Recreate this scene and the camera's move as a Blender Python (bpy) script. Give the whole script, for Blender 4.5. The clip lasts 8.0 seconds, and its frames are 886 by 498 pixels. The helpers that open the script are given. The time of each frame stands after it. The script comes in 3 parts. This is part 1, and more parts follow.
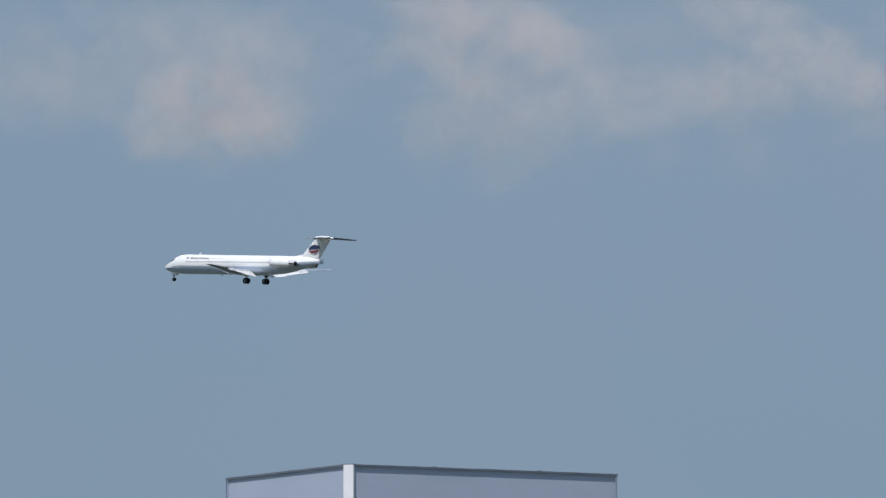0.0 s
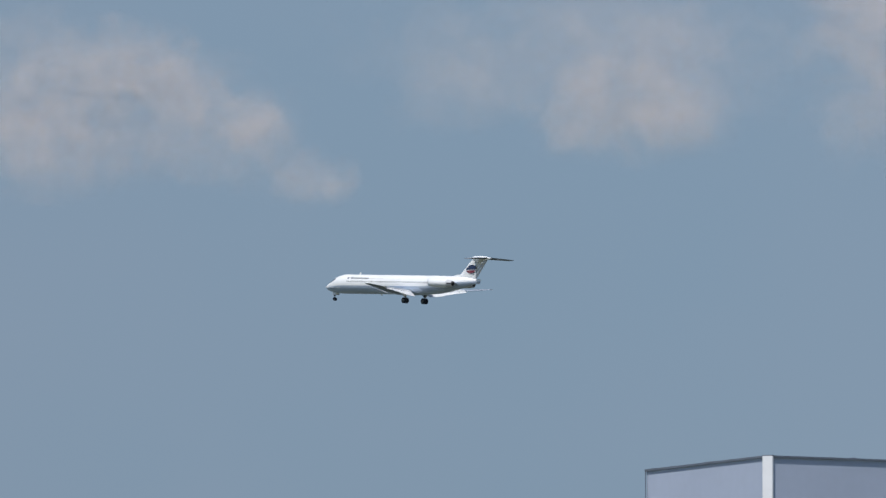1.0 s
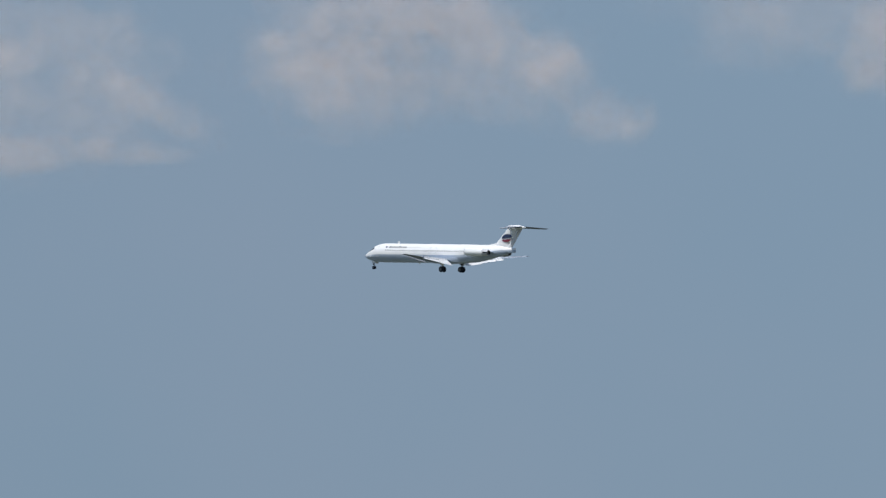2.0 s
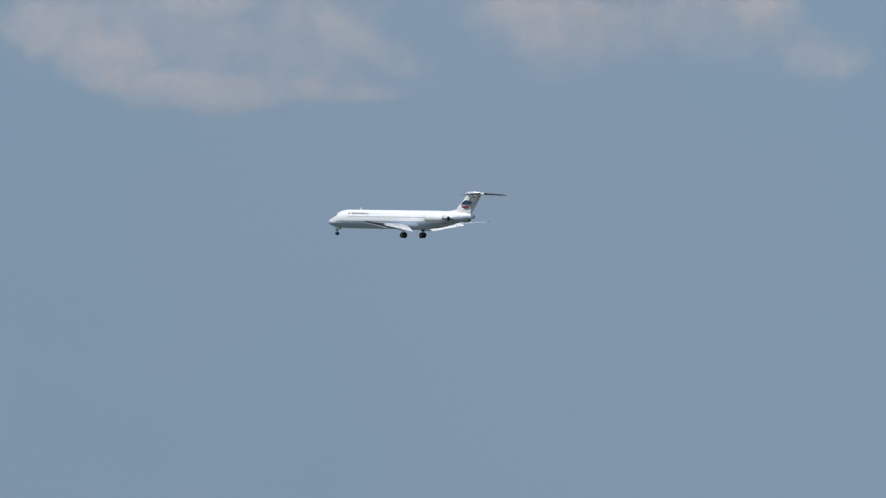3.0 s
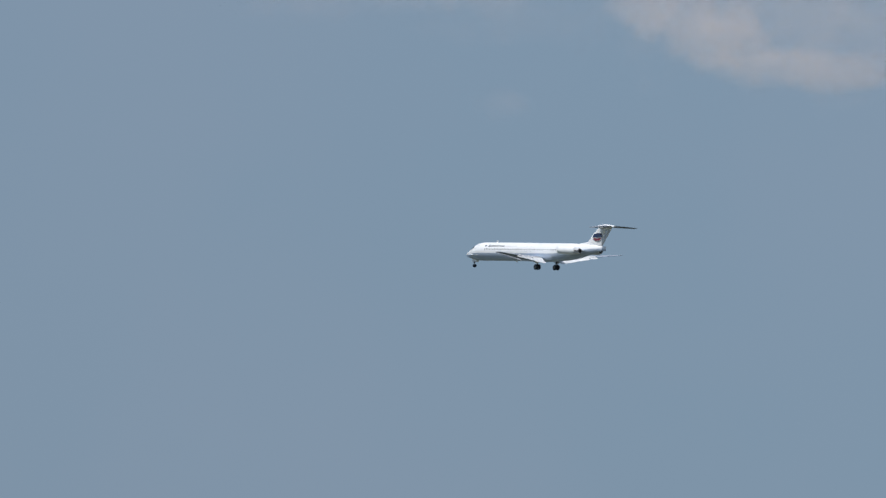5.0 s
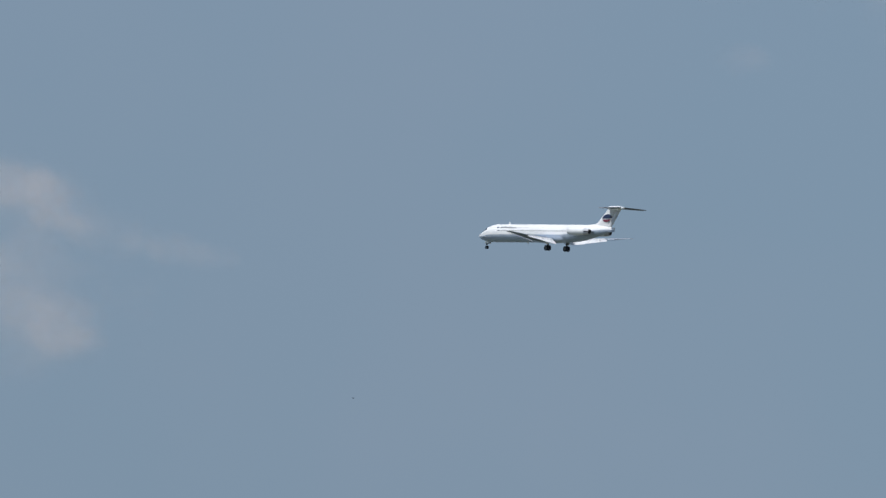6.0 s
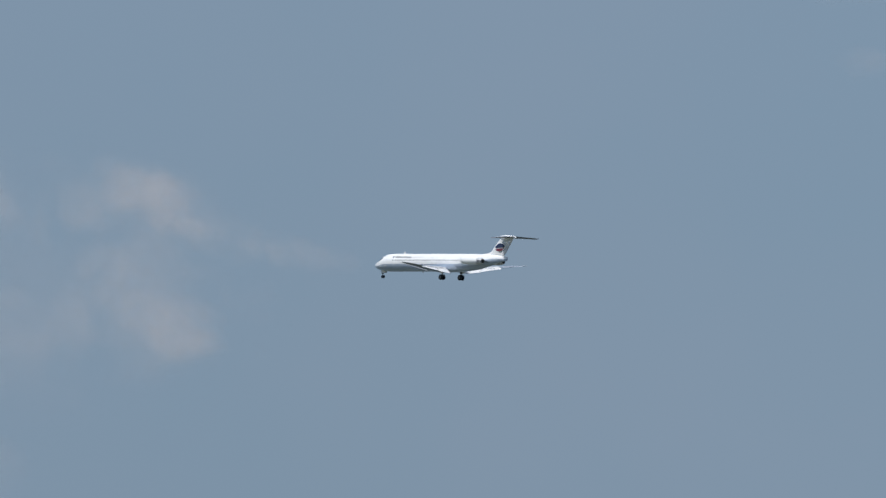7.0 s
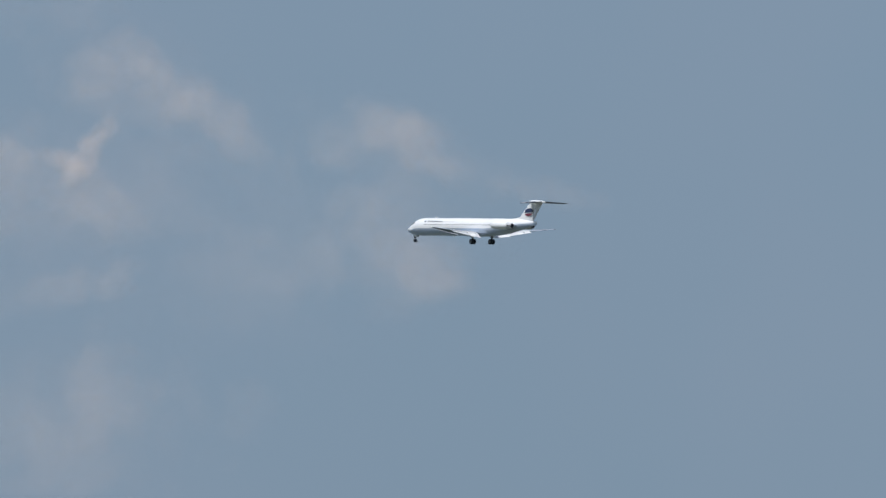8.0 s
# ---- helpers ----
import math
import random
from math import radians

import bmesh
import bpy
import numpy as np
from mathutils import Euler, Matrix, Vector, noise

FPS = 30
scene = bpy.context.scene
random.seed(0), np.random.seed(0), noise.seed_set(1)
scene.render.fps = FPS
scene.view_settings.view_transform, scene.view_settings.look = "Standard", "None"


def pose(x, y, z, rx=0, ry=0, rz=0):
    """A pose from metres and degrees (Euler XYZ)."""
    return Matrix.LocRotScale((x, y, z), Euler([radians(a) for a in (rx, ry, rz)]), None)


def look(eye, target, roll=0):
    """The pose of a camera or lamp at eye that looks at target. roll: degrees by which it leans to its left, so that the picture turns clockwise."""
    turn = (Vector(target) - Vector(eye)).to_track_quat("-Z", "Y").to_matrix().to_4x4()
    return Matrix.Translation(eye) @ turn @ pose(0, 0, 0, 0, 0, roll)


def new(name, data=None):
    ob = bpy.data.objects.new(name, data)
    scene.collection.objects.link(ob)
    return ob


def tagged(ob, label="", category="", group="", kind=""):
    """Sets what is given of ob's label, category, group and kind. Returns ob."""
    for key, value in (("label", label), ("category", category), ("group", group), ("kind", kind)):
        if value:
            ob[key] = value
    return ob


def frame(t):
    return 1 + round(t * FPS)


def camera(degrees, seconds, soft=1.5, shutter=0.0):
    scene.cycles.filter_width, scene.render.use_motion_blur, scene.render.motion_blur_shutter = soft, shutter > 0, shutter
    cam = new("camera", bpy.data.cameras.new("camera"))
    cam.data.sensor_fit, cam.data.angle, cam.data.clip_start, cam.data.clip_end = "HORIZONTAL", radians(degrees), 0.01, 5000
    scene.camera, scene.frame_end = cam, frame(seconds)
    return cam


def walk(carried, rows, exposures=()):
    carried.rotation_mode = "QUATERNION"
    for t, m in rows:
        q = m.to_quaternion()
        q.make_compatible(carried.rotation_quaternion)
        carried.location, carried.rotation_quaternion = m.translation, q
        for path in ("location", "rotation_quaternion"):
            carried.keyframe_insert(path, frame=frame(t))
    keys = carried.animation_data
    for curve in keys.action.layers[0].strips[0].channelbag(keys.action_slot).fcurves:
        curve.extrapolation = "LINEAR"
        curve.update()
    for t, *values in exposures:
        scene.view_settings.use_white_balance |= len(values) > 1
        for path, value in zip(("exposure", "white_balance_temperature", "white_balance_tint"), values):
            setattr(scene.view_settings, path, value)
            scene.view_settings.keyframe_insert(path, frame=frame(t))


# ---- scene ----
# A hand-held camera with a very long lens follows an airliner on its approach: seconds, azimuth, elevation.
EYE = Vector((0.0, 0.0, 1.7))


def toward(azimuth, elevation, distance):
    """The place at that azimuth (degrees, to the right of +y), elevation and distance from the eye."""
    a, e = radians(azimuth), radians(elevation)
    return EYE + distance * Vector((math.sin(a) * math.cos(e), math.cos(a) * math.cos(e), math.sin(e)))


cam = camera(2.4277, 8.0, soft=1.4)
walk(cam, [(t, look(EYE, toward(a, e, 100.0))) for t, a, e in (
    (0.0, 3.0934, 4.3922), (0.1, 2.9879, 4.3612), (0.2, 2.8955, 4.3453), (0.3, 2.8082, 4.3341), (0.4, 2.6862, 4.3218),
    (0.5, 2.5514, 4.3179), (0.6, 2.4194, 4.3181), (0.7, 2.2445, 4.3458), (0.8, 2.1088, 4.3520), (0.9, 1.9417, 4.3684),
    (1.0, 1.9425, 4.3686), (1.1, 1.9710, 4.3675), (1.2, 2.0902, 4.3546), (1.3, 2.2312, 4.3341), (1.4, 2.2120, 4.3226),
    (1.5, 2.0795, 4.2977), (1.6, 1.7888, 4.2779), (1.7, 1.6217, 4.2610), (1.8, 1.4646, 4.2405), (1.9, 1.2737, 4.2230),
    (2.0, 1.1251, 4.2044), (2.1, 0.9592, 4.1656), (2.2, 0.8264, 4.1442), (3.3, 0.4488, 4.0216), (3.4, 0.3680, 4.0231),
    (3.5, 0.2183, 4.0133), (3.6, 0.1379, 4.0071), (3.7, 0.0571, 4.0048), (3.8, -0.0404, 4.0094), (3.9, -0.0939, 4.0140),
    (4.0, -0.1772, 4.0223), (4.1, -0.2562, 4.0383), (4.2, -0.3398, 4.0435), (4.3, -0.4509, 4.0626), (4.4, -0.5738, 4.0649),
    (4.5, -0.7013, 4.0726), (4.6, -0.7962, 4.0676), (4.7, -0.8616, 4.0525), (5.8, -1.8200, 3.8000), (5.9, -1.7903, 3.8480),
    (6.0, -1.8067, 3.8535), (6.1, -1.7629, 3.8752), (6.2, -1.8024, 3.8783), (6.3, -1.8850, 3.8880), (6.4, -1.9374, 3.8888),
    (6.5, -1.9827, 3.9074), (6.6, -2.0059, 3.9100), (6.7, -1.9978, 3.9078), (6.8, -2.0160, 3.9020), (6.9, -2.0568, 3.8855),
    (7.0, -2.1352, 3.8629), (7.1, -2.2483, 3.8422), (7.2, -2.3619, 3.8281), (7.3, -2.4555, 3.8015), (7.4, -2.4753, 3.7834),
    (7.5, -2.4509, 3.7573), (7.6, -2.4744, 3.7457), (7.7, -2.4882, 3.7376), (7.8, -2.5600, 3.7254), (7.9, -2.6881, 3.7156),
    (8.0, -2.8226, 3.6962),
)])

# ---- world and sun ----
SUN = Vector((-0.25, -0.40, 0.88)).normalized()
world = bpy.data.worlds.new("world")
scene.world = world
world.use_nodes = True
wn, wl = world.node_tree.nodes, world.node_tree.links
sky = wn.new("ShaderNodeTexSky")
sky.sky_type, sky.sun_disc = "NISHITA", False
sky.sun_elevation = math.asin(SUN.z)
sky.sun_rotation = math.atan2(SUN.x, SUN.y)
sky.air_density, sky.dust_density, sky.ozone_density = 1.0, 0.7, 2.5
wl.new(sky.outputs["Color"], wn["Background"].inputs["Color"])
wn["Background"].inputs["Strength"].default_value = 0.09
sun_data = bpy.data.lights.new("sun", "SUN")
sun_data.energy, sun_data.angle, sun_data.color = 4.0, radians(0.53), (1.0, 0.985, 0.96)
sun = new("sun", sun_data)
sun.matrix_world = look(SUN * 500.0, (0, 0, 0))
scene.cycles.transparent_max_bounces = 24


# ---- materials ----
def material(name):
    m = bpy.data.materials.new(name)
    m.use_nodes = True
    nodes, links = m.node_tree.nodes, m.node_tree.links
    return m, nodes, links, nodes["Principled BSDF"]


def surface(name, color, rough=0.5, metal=0.0, scale=1.0, vary=0.08, fine=6.0, bump=0.0, coat=0.0):
    """Paint, metal or rubber with stains at two scales."""
    m, n, l, b = material(name)
    co = n.new("ShaderNodeTexCoord")
    mixed = None
    for size, amount in ((scale, vary), (scale * fine, vary * 0.5)):
        tex = n.new("ShaderNodeTexNoise")
        tex.inputs["Scale"].default_value, tex.inputs["Detail"].default_value = size, 5.0
        l.new(co.outputs["Object"], tex.inputs["Vector"])
        ramp = n.new("ShaderNodeMapRange")
        ramp.inputs["From Min"].default_value, ramp.inputs["From Max"].default_value = 0.3, 0.7
        ramp.inputs["To Min"].default_value, ramp.inputs["To Max"].default_value = 1.0 - amount, 1.0 + amount
        l.new(tex.outputs["Fac"], ramp.inputs["Value"])
        if mixed is None:
            mixed = ramp
        else:
            mul = n.new("ShaderNodeMath")
            mul.operation = "MULTIPLY"
            l.new(mixed.outputs[0], mul.inputs[0])
            l.new(ramp.outputs[0], mul.inputs[1])
            mixed = mul
    tint = n.new("ShaderNodeMix")
    tint.data_type, tint.blend_type = "RGBA", "MULTIPLY"
    tint.inputs["Factor"].default_value = 1.0
    tint.inputs["A"].default_value = (*color, 1)
    l.new(mixed.outputs[0], tint.inputs["B"])
    l.new(tint.outputs["Result"], b.inputs["Base Color"])
    b.inputs["Roughness"].default_value, b.inputs["Metallic"].default_value = rough, metal
    b.inputs["Coat Weight"].default_value = coat
    if rough > 0.7:
        b.inputs["Specular IOR Level"].default_value = 0.15
    if bump:
        bp = n.new("ShaderNodeBump")
        bp.inputs["Strength"].default_value, bp.inputs["Distance"].default_value = bump, 0.02
        l.new(tex.outputs["Fac"], bp.inputs["Height"])
        l.new(bp.outputs["Normal"], b.inputs["Normal"])
    return m


WHITE = surface("white_aircraft_paint", (0.77, 0.78, 0.79), 0.35, scale=0.35, vary=0.03, coat=0.3)
# pale grey, darkened and blued to carry the belly's shade and haze
BELLY = surface("pale_grey_paint_with_shade", (0.39, 0.46, 0.565), 0.4, scale=0.4, vary=0.06, coat=0.2)
WINGGREY = surface("grey_wing_paint", (0.24, 0.26, 0.30), 0.8, scale=0.5, vary=0.08)
SEAM = surface("grey_panel_line", (0.35, 0.36, 0.38), 0.5)
ALLOY = surface("bare_aluminium", (0.72, 0.73, 0.74), 0.28, 0.9, scale=0.8, vary=0.06)
DULLMETAL = surface("dull_grey_metal", (0.50, 0.51, 0.53), 0.55, 0.2, scale=0.8, vary=0.08)
STEEL = surface("gear_steel", (0.12, 0.13, 0.14), 0.55, 0.2, scale=3.0, vary=0.1)
SOOT = surface("sooty_exhaust_metal", (0.10, 0.10, 0.105), 0.5, 0.5, scale=2.0, vary=0.2)
# black rubber; the blue in it is distance haze put into the colour
TYRE = surface("black_rubber_tinted_by_haze", (0.020, 0.026, 0.042), 0.85, scale=5.0, vary=0.15)
GLASS = surface("dark_window_glass", (0.03, 0.035, 0.045), 0.12, scale=2.0, vary=0.1)
NAVY = surface("navy_livery_paint", (0.02, 0.035, 0.09), 0.4, vary=0.05)
RUDDER = surface("light_grey_rudder_paint", (0.62, 0.63, 0.65), 0.4, vary=0.05)
RED = surface("red_livery_paint", (0.17, 0.03, 0.05), 0.4, vary=0.05)
TITLE = surface("dark_grey_title_paint", (0.17, 0.185, 0.19), 0.45, vary=0.05)
PALETITLE = surface("pale_title_paint", (0.58, 0.58, 0.58), 0.45, vary=0.05)
PANEL = surface("lilac_grey_sign_panel", (0.405, 0.457, 0.572), 0.5, scale=0.35, vary=0.04, fine=14.0)
POSTWHITE = surface("white_powder_coat", (0.82, 0.82, 0.84), 0.45, scale=0.8, vary=0.05)
COPING = surface("weathered_zinc_coping", (0.16, 0.185, 0.235), 0.5, 0.2, scale=1.2, vary=0.12, bump=0.2)
SIGNDARK = surface("dark_navy_sign_film", (0.016, 0.021, 0.052), 0.8, vary=0.06)
CONCRETE = surface("light_concrete_cladding", (0.42, 0.42, 0.41), 0.8, scale=0.3, vary=0.1, bump=0.3)
GRASS = surface("summer_grass_and_fields", (0.085, 0.095, 0.075), 0.95, scale=0.01, vary=0.3, fine=40.0)


def sky_material():
    """Hazy blue summer sky: paler and more violet where the haze is thicker."""
    m, n, l, b = material("hazy_blue_sky")
    n.remove(b)
    geo = n.new("ShaderNodeNewGeometry")
    sep = n.new("ShaderNodeSeparateXYZ")
    l.new(geo.outputs["Position"], sep.inputs["Vector"])
    rise = n.new("ShaderNodeMapRange")
    rise.inputs["From Min"].default_value, rise.inputs["From Max"].default_value = 250.0, 440.0
    l.new(sep.outputs["Z"], rise.inputs["Value"])
    ramp = n.new("ShaderNodeMix")
    ramp.data_type = "RGBA"
    ramp.inputs["A"].default_value = (0.2105, 0.299, 0.395, 1)
    ramp.inputs["B"].default_value = (0.2135, 0.308, 0.419, 1)
    l.new(rise.outputs["Result"], ramp.inputs["Factor"])
    veil = n.new("ShaderNodeTexNoise")
    veil.inputs["Scale"].default_value, veil.inputs["Detail"].default_value = 0.008, 4.0
    l.new(geo.outputs["Position"], veil.inputs["Vector"])
    amount = n.new("ShaderNodeMapRange")
    amount.inputs["From Min"].default_value, amount.inputs["From Max"].default_value = 0.35, 0.8
    amount.inputs["To Max"].default_value = 0.42
    l.new(veil.outputs["Fac"], amount.inputs["Value"])
    haze = n.new("ShaderNodeMix")
    haze.data_type = "RGBA"
    haze.inputs["B"].default_value = (0.262, 0.318, 0.412, 1)
    l.new(ramp.outputs["Result"], haze.inputs["A"])
    l.new(amount.outputs["Result"], haze.inputs["Factor"])
    side = n.new("ShaderNodeMapRange")
    side.inputs["From Min"].default_value, side.inputs["From Max"].default_value = -220.0, 260.0
    side.inputs["To Min"].default_value, side.inputs["To Max"].default_value = 0.957, 1.01
    l.new(sep.outputs["X"], side.inputs["Value"])
    glow = n.new("ShaderNodeEmission")
    l.new(side.outputs["Result"], glow.inputs["Strength"])
    l.new(haze.outputs["Result"], glow.inputs["Color"])
    l.new(glow.outputs["Emission"], n["Material Output"].inputs["Surface"])
    return m


def cloud_material():
    """Thin sunlit vapour: opaque in the thick of a puff, ragged and clear towards its rim."""
    m, n, l, b = material("thin_cloud_vapour")
    n.remove(b)

    def mth(op, a, c, d=None):
        k = n.new("ShaderNodeMath")
        k.operation = op
        for i, v in enumerate((a, c, d)):
            if v is None:
                continue
            if isinstance(v, (int, float)):
                k.inputs[i].default_value = v
            else:
                l.new(v, k.inputs[i])
        return k.outputs[0]

    co = n.new("ShaderNodeTexCoord")
    geo = n.new("ShaderNodeNewGeometry")
    info = n.new("ShaderNodeObjectInfo")
    flat = n.new("ShaderNodeVectorMath")
    flat.operation = "MULTIPLY"
    flat.inputs[1].default_value = (1, 0, 1)
    l.new(co.outputs["Object"], flat.inputs[0])
    rad = n.new("ShaderNodeVectorMath")
    rad.operation = "LENGTH"
    l.new(flat.outputs[0], rad.inputs[0])
    big = n.new("ShaderNodeTexNoise")
    big.inputs["Scale"].default_value, big.inputs["Detail"].default_value = 0.065, 5.0
    big.inputs["Roughness"].default_value, big.inputs["Distortion"].default_value = 0.5, 0.4
    l.new(geo.outputs["Position"], big.inputs["Vector"])
    fine = n.new("ShaderNodeTexNoise")
    fine.inputs["Scale"].default_value, fine.inputs["Detail"].default_value, fine.inputs["Roughness"].default_value = 0.17, 5.0, 0.55
    l.new(geo.outputs["Position"], fine.inputs["Vector"])

    def ease(value, lo, hi, bottom=0.0):
        k = n.new("ShaderNodeMapRange")
        k.interpolation_type = "SMOOTHSTEP"
        k.inputs["From Min"].default_value, k.inputs["From Max"].default_value, k.inputs["To Min"].default_value = lo, hi, bottom
        l.new(value, k.inputs["Value"])
        return k.outputs["Result"]

    body = mth("SUBTRACT", 1.0, rad.outputs["Value"])
    ragged = mth("MULTIPLY_ADD", mth("SUBTRACT", big.outputs["Fac"], 0.5), 2.4, body)
    ragged = mth("MULTIPLY_ADD", mth("SUBTRACT", fine.outputs["Fac"], 0.5), 0.9, ragged)
    rim = mth("MULTIPLY_ADD", mth("SUBTRACT", fine.outputs["Fac"], 0.5), 0.7, body)
    alpha = mth("MULTIPLY", mth("MULTIPLY", ease(ragged, -0.05, 1.0), ease(rim, 0.03, 0.5)), ease(body, 0.0, 0.2))
    alpha = mth("MULTIPLY", mth("MULTIPLY", alpha, ease(fine.outputs["Fac"], 0.25, 0.65, 0.55)), info.outputs["Alpha"])
    lit = n.new("ShaderNodeBsdfDiffuse")
    lit.inputs["Color"].default_value = (0.86, 0.76, 0.73, 1)
    thru = n.new("ShaderNodeBsdfTranslucent")
    thru.inputs["Color"].default_value = (0.86, 0.76, 0.73, 1)
    both = n.new("ShaderNodeMixShader")
    both.inputs[0].default_value = 0.25
    l.new(lit.outputs[0], both.inputs[1])
    l.new(thru.outputs[0], both.inputs[2])
    clear = n.new("ShaderNodeBsdfTransparent")
    out = n.new("ShaderNodeMixShader")
    l.new(alpha, out.inputs[0])
    l.new(clear.outputs[0], out.inputs[1])
    l.new(both.outputs[0], out.inputs[2])
    l.new(out.outputs[0], n["Material Output"].inputs["Surface"])
    return m


# ---- building blocks ----
def empty(name, m=None):
    ob = new(name)
    if m is not None:
        ob.matrix_basis = m
    return ob


def part(name, bm, mat, parent=None, label="", smooth=False):
    """Link a bmesh as one mesh object under a thing or a part."""
    bmesh.ops.recalc_face_normals(bm, faces=bm.faces)
    me = bpy.data.meshes.new(name)
    bm.to_mesh(me)
    bm.free()
    if smooth:
        me.shade_smooth()
        me.set_sharp_from_angle(angle=radians(40))
    me.materials.append(mat)
    ob = new(name, me)
    if parent is not None:
        ob.parent = parent
    if label:
        ob["label"] = label
    return ob


def shared(name, me, parent, m):
    """One more piece on the same mesh."""
    ob = new(name, me)
    ob.parent = parent
    ob.matrix_basis = m
    return ob


def box(bm, lo, hi, bevel=0.0):
    """A box between two corners, its edges worn round by bevel."""
    made = bmesh.ops.create_cube(bm, size=1.0)["verts"]
    for v in made:
        v.co = Vector([(a + b) / 2 + c * (b - a) for a, b, c in zip(lo, hi, v.co)])
    if bevel:
        edges = list({e for v in made for e in v.link_edges})
        bmesh.ops.bevel(bm, geom=edges, offset=bevel, segments=2, affect="EDGES", profile=0.6)
    return bm


def loft(bm, rings, caps=True, closed=True):
    """Skin a list of rings of points."""
    vs = [[bm.verts.new(p) for p in ring] for ring in rings]
    k = len(vs[0])
    for a, b in zip(vs, vs[1:]):
        for i in range(k if closed else k - 1):
            bm.faces.new((a[i], a[(i + 1) % k], b[(i + 1) % k], b[i]))
    if caps:
        bm.faces.new(vs[0][::-1])
        bm.faces.new(vs[-1])
    return bm


def tube(bm, a, b, r0, r1=None, k=12):
    """A round bar from a to b."""
    a, b = Vector(a), Vector(b)
    q = (b - a).to_track_quat("Z", "Y")
    rings = [[p + q @ Vector((r * math.cos(u), r * math.sin(u), 0)) for u in [math.tau * i / k for i in range(k)]]
             for p, r in ((a, r0), (b, r0 if r1 is None else r1))]
    return loft(bm, rings)


def turned(bm, profile, k=28, closed=False):
    """A body turned about the y axis from (y, radius) pairs."""
    rings = [[(r * math.cos(math.tau * i / k), y, r * math.sin(math.tau * i / k)) for i in range(k)] for y, r in profile]
    if closed:
        rings = rings + rings[:1]
    return loft(bm, rings, caps=not closed)


# ---- sky, ground and clouds ----
def build_backdrop():
    bm = bmesh.new()
    rings = [[toward(-14 + 28 * i / 56, e, 4880.0) for i in range(57)] for e in [-0.02 + 0.7 * k for k in range(17)]]
    loft(bm, rings, caps=False, closed=False)
    tagged(part("backdrop", bm, sky_material(), smooth=True), "hazy pale blue summer sky", "sky", kind="structure")


def build_ground():
    bm = bmesh.new()
    n = 48
    rings = [[(r * math.cos(math.tau * i / n), r * math.sin(math.tau * i / n), 0.0) for i in range(n)] for r in (3, 60, 600, 6000)]
    loft(bm, rings, caps=False)
    bm.faces.new(list(bm.verts)[:n])
    tagged(part("ground", bm, GRASS), "flat green summer fields and grass", "ground", kind="structure")


def puff_mesh():
    """A lumpy lens of vapour of unit radius, thinner along the line of sight."""
    bm = bmesh.new()
    bmesh.ops.create_icosphere(bm, subdivisions=4, radius=1.0)
    for v in bm.verts:
        n = v.co.normalized()
        v.co = n * (1.0 + 0.05 * noise.noise(n * 2.3) + 0.02 * noise.noise(n * 6.0))
    me = bpy.data.meshes.new("puff")
    bm.to_mesh(me)
    bm.free()
    me.shade_smooth()
    me.materials.append(cloud_material())
    return me


PUFF = puff_mesh()


def build_cloud(distance, label, puffs):
    """puffs: azimuth, elevation, half width, half height (degrees), thickness of the vapour, lean to the right (degrees)."""
    base = toward(puffs[0][0], puffs[0][1], distance)
    cloud = tagged(empty("cloud", Matrix.Translation(base)), label, "cloud", "clouds in the sky")
    for k, (a, e, w, h, dense, lean) in enumerate(puffs):
        at = toward(a, e, distance + 9.0 * (k % 4))
        half = radians(w) * distance * 2.0
        ob = new("puff", PUFF)
        ob.parent = cloud
        ob.matrix_basis = Matrix.LocRotScale(at - base, (Euler((radians(e), 0, radians(-a))).to_matrix() @ Euler((0, radians(lean), 0)).to_matrix()).to_quaternion(), (half, radians(h) * distance * 0.25, radians(h) * distance * 2.0))
        ob.color = (1, 1, 1, 0.28 * dense)


build_backdrop()
build_ground()

build_cloud(4640.0, "small pinkish-grey cumulus cloud in thin haze", [
    (2.454, 4.758, 0.186, 0.096, 0.50, 0),
    (2.342, 4.804, 0.081, 0.062, 0.55, -20),
    (2.536, 4.781, 0.093, 0.068, 0.75, 10),
    (2.396, 4.711, 0.147, 0.053, 0.52, 0),
    (2.295, 4.703, 0.081, 0.043, 0.45, 0),
    (2.583, 4.711, 0.093, 0.050, 0.32, 0),
    (2.489, 4.874, 0.108, 0.070, 0.30, 0),
    (2.590, 4.943, 0.116, 0.070, 0.50, 20),
    (2.404, 4.982, 0.186, 0.077, 0.32, 0),
    (2.187, 4.889, 0.201, 0.116, 0.28, 0),
    (1.969, 4.897, 0.139, 0.093, 0.32, 0),
    (1.985, 4.781, 0.124, 0.062, 0.20, 0),
    (2.684, 4.758, 0.077, 0.077, 0.30, 0),
    (2.264, 4.905, 0.403, 0.170, 0.22, 0),
    (2.528, 4.889, 0.263, 0.139, 0.25, 0),
    (2.435, 4.669, 0.201, 0.046, 0.20, 0),
])
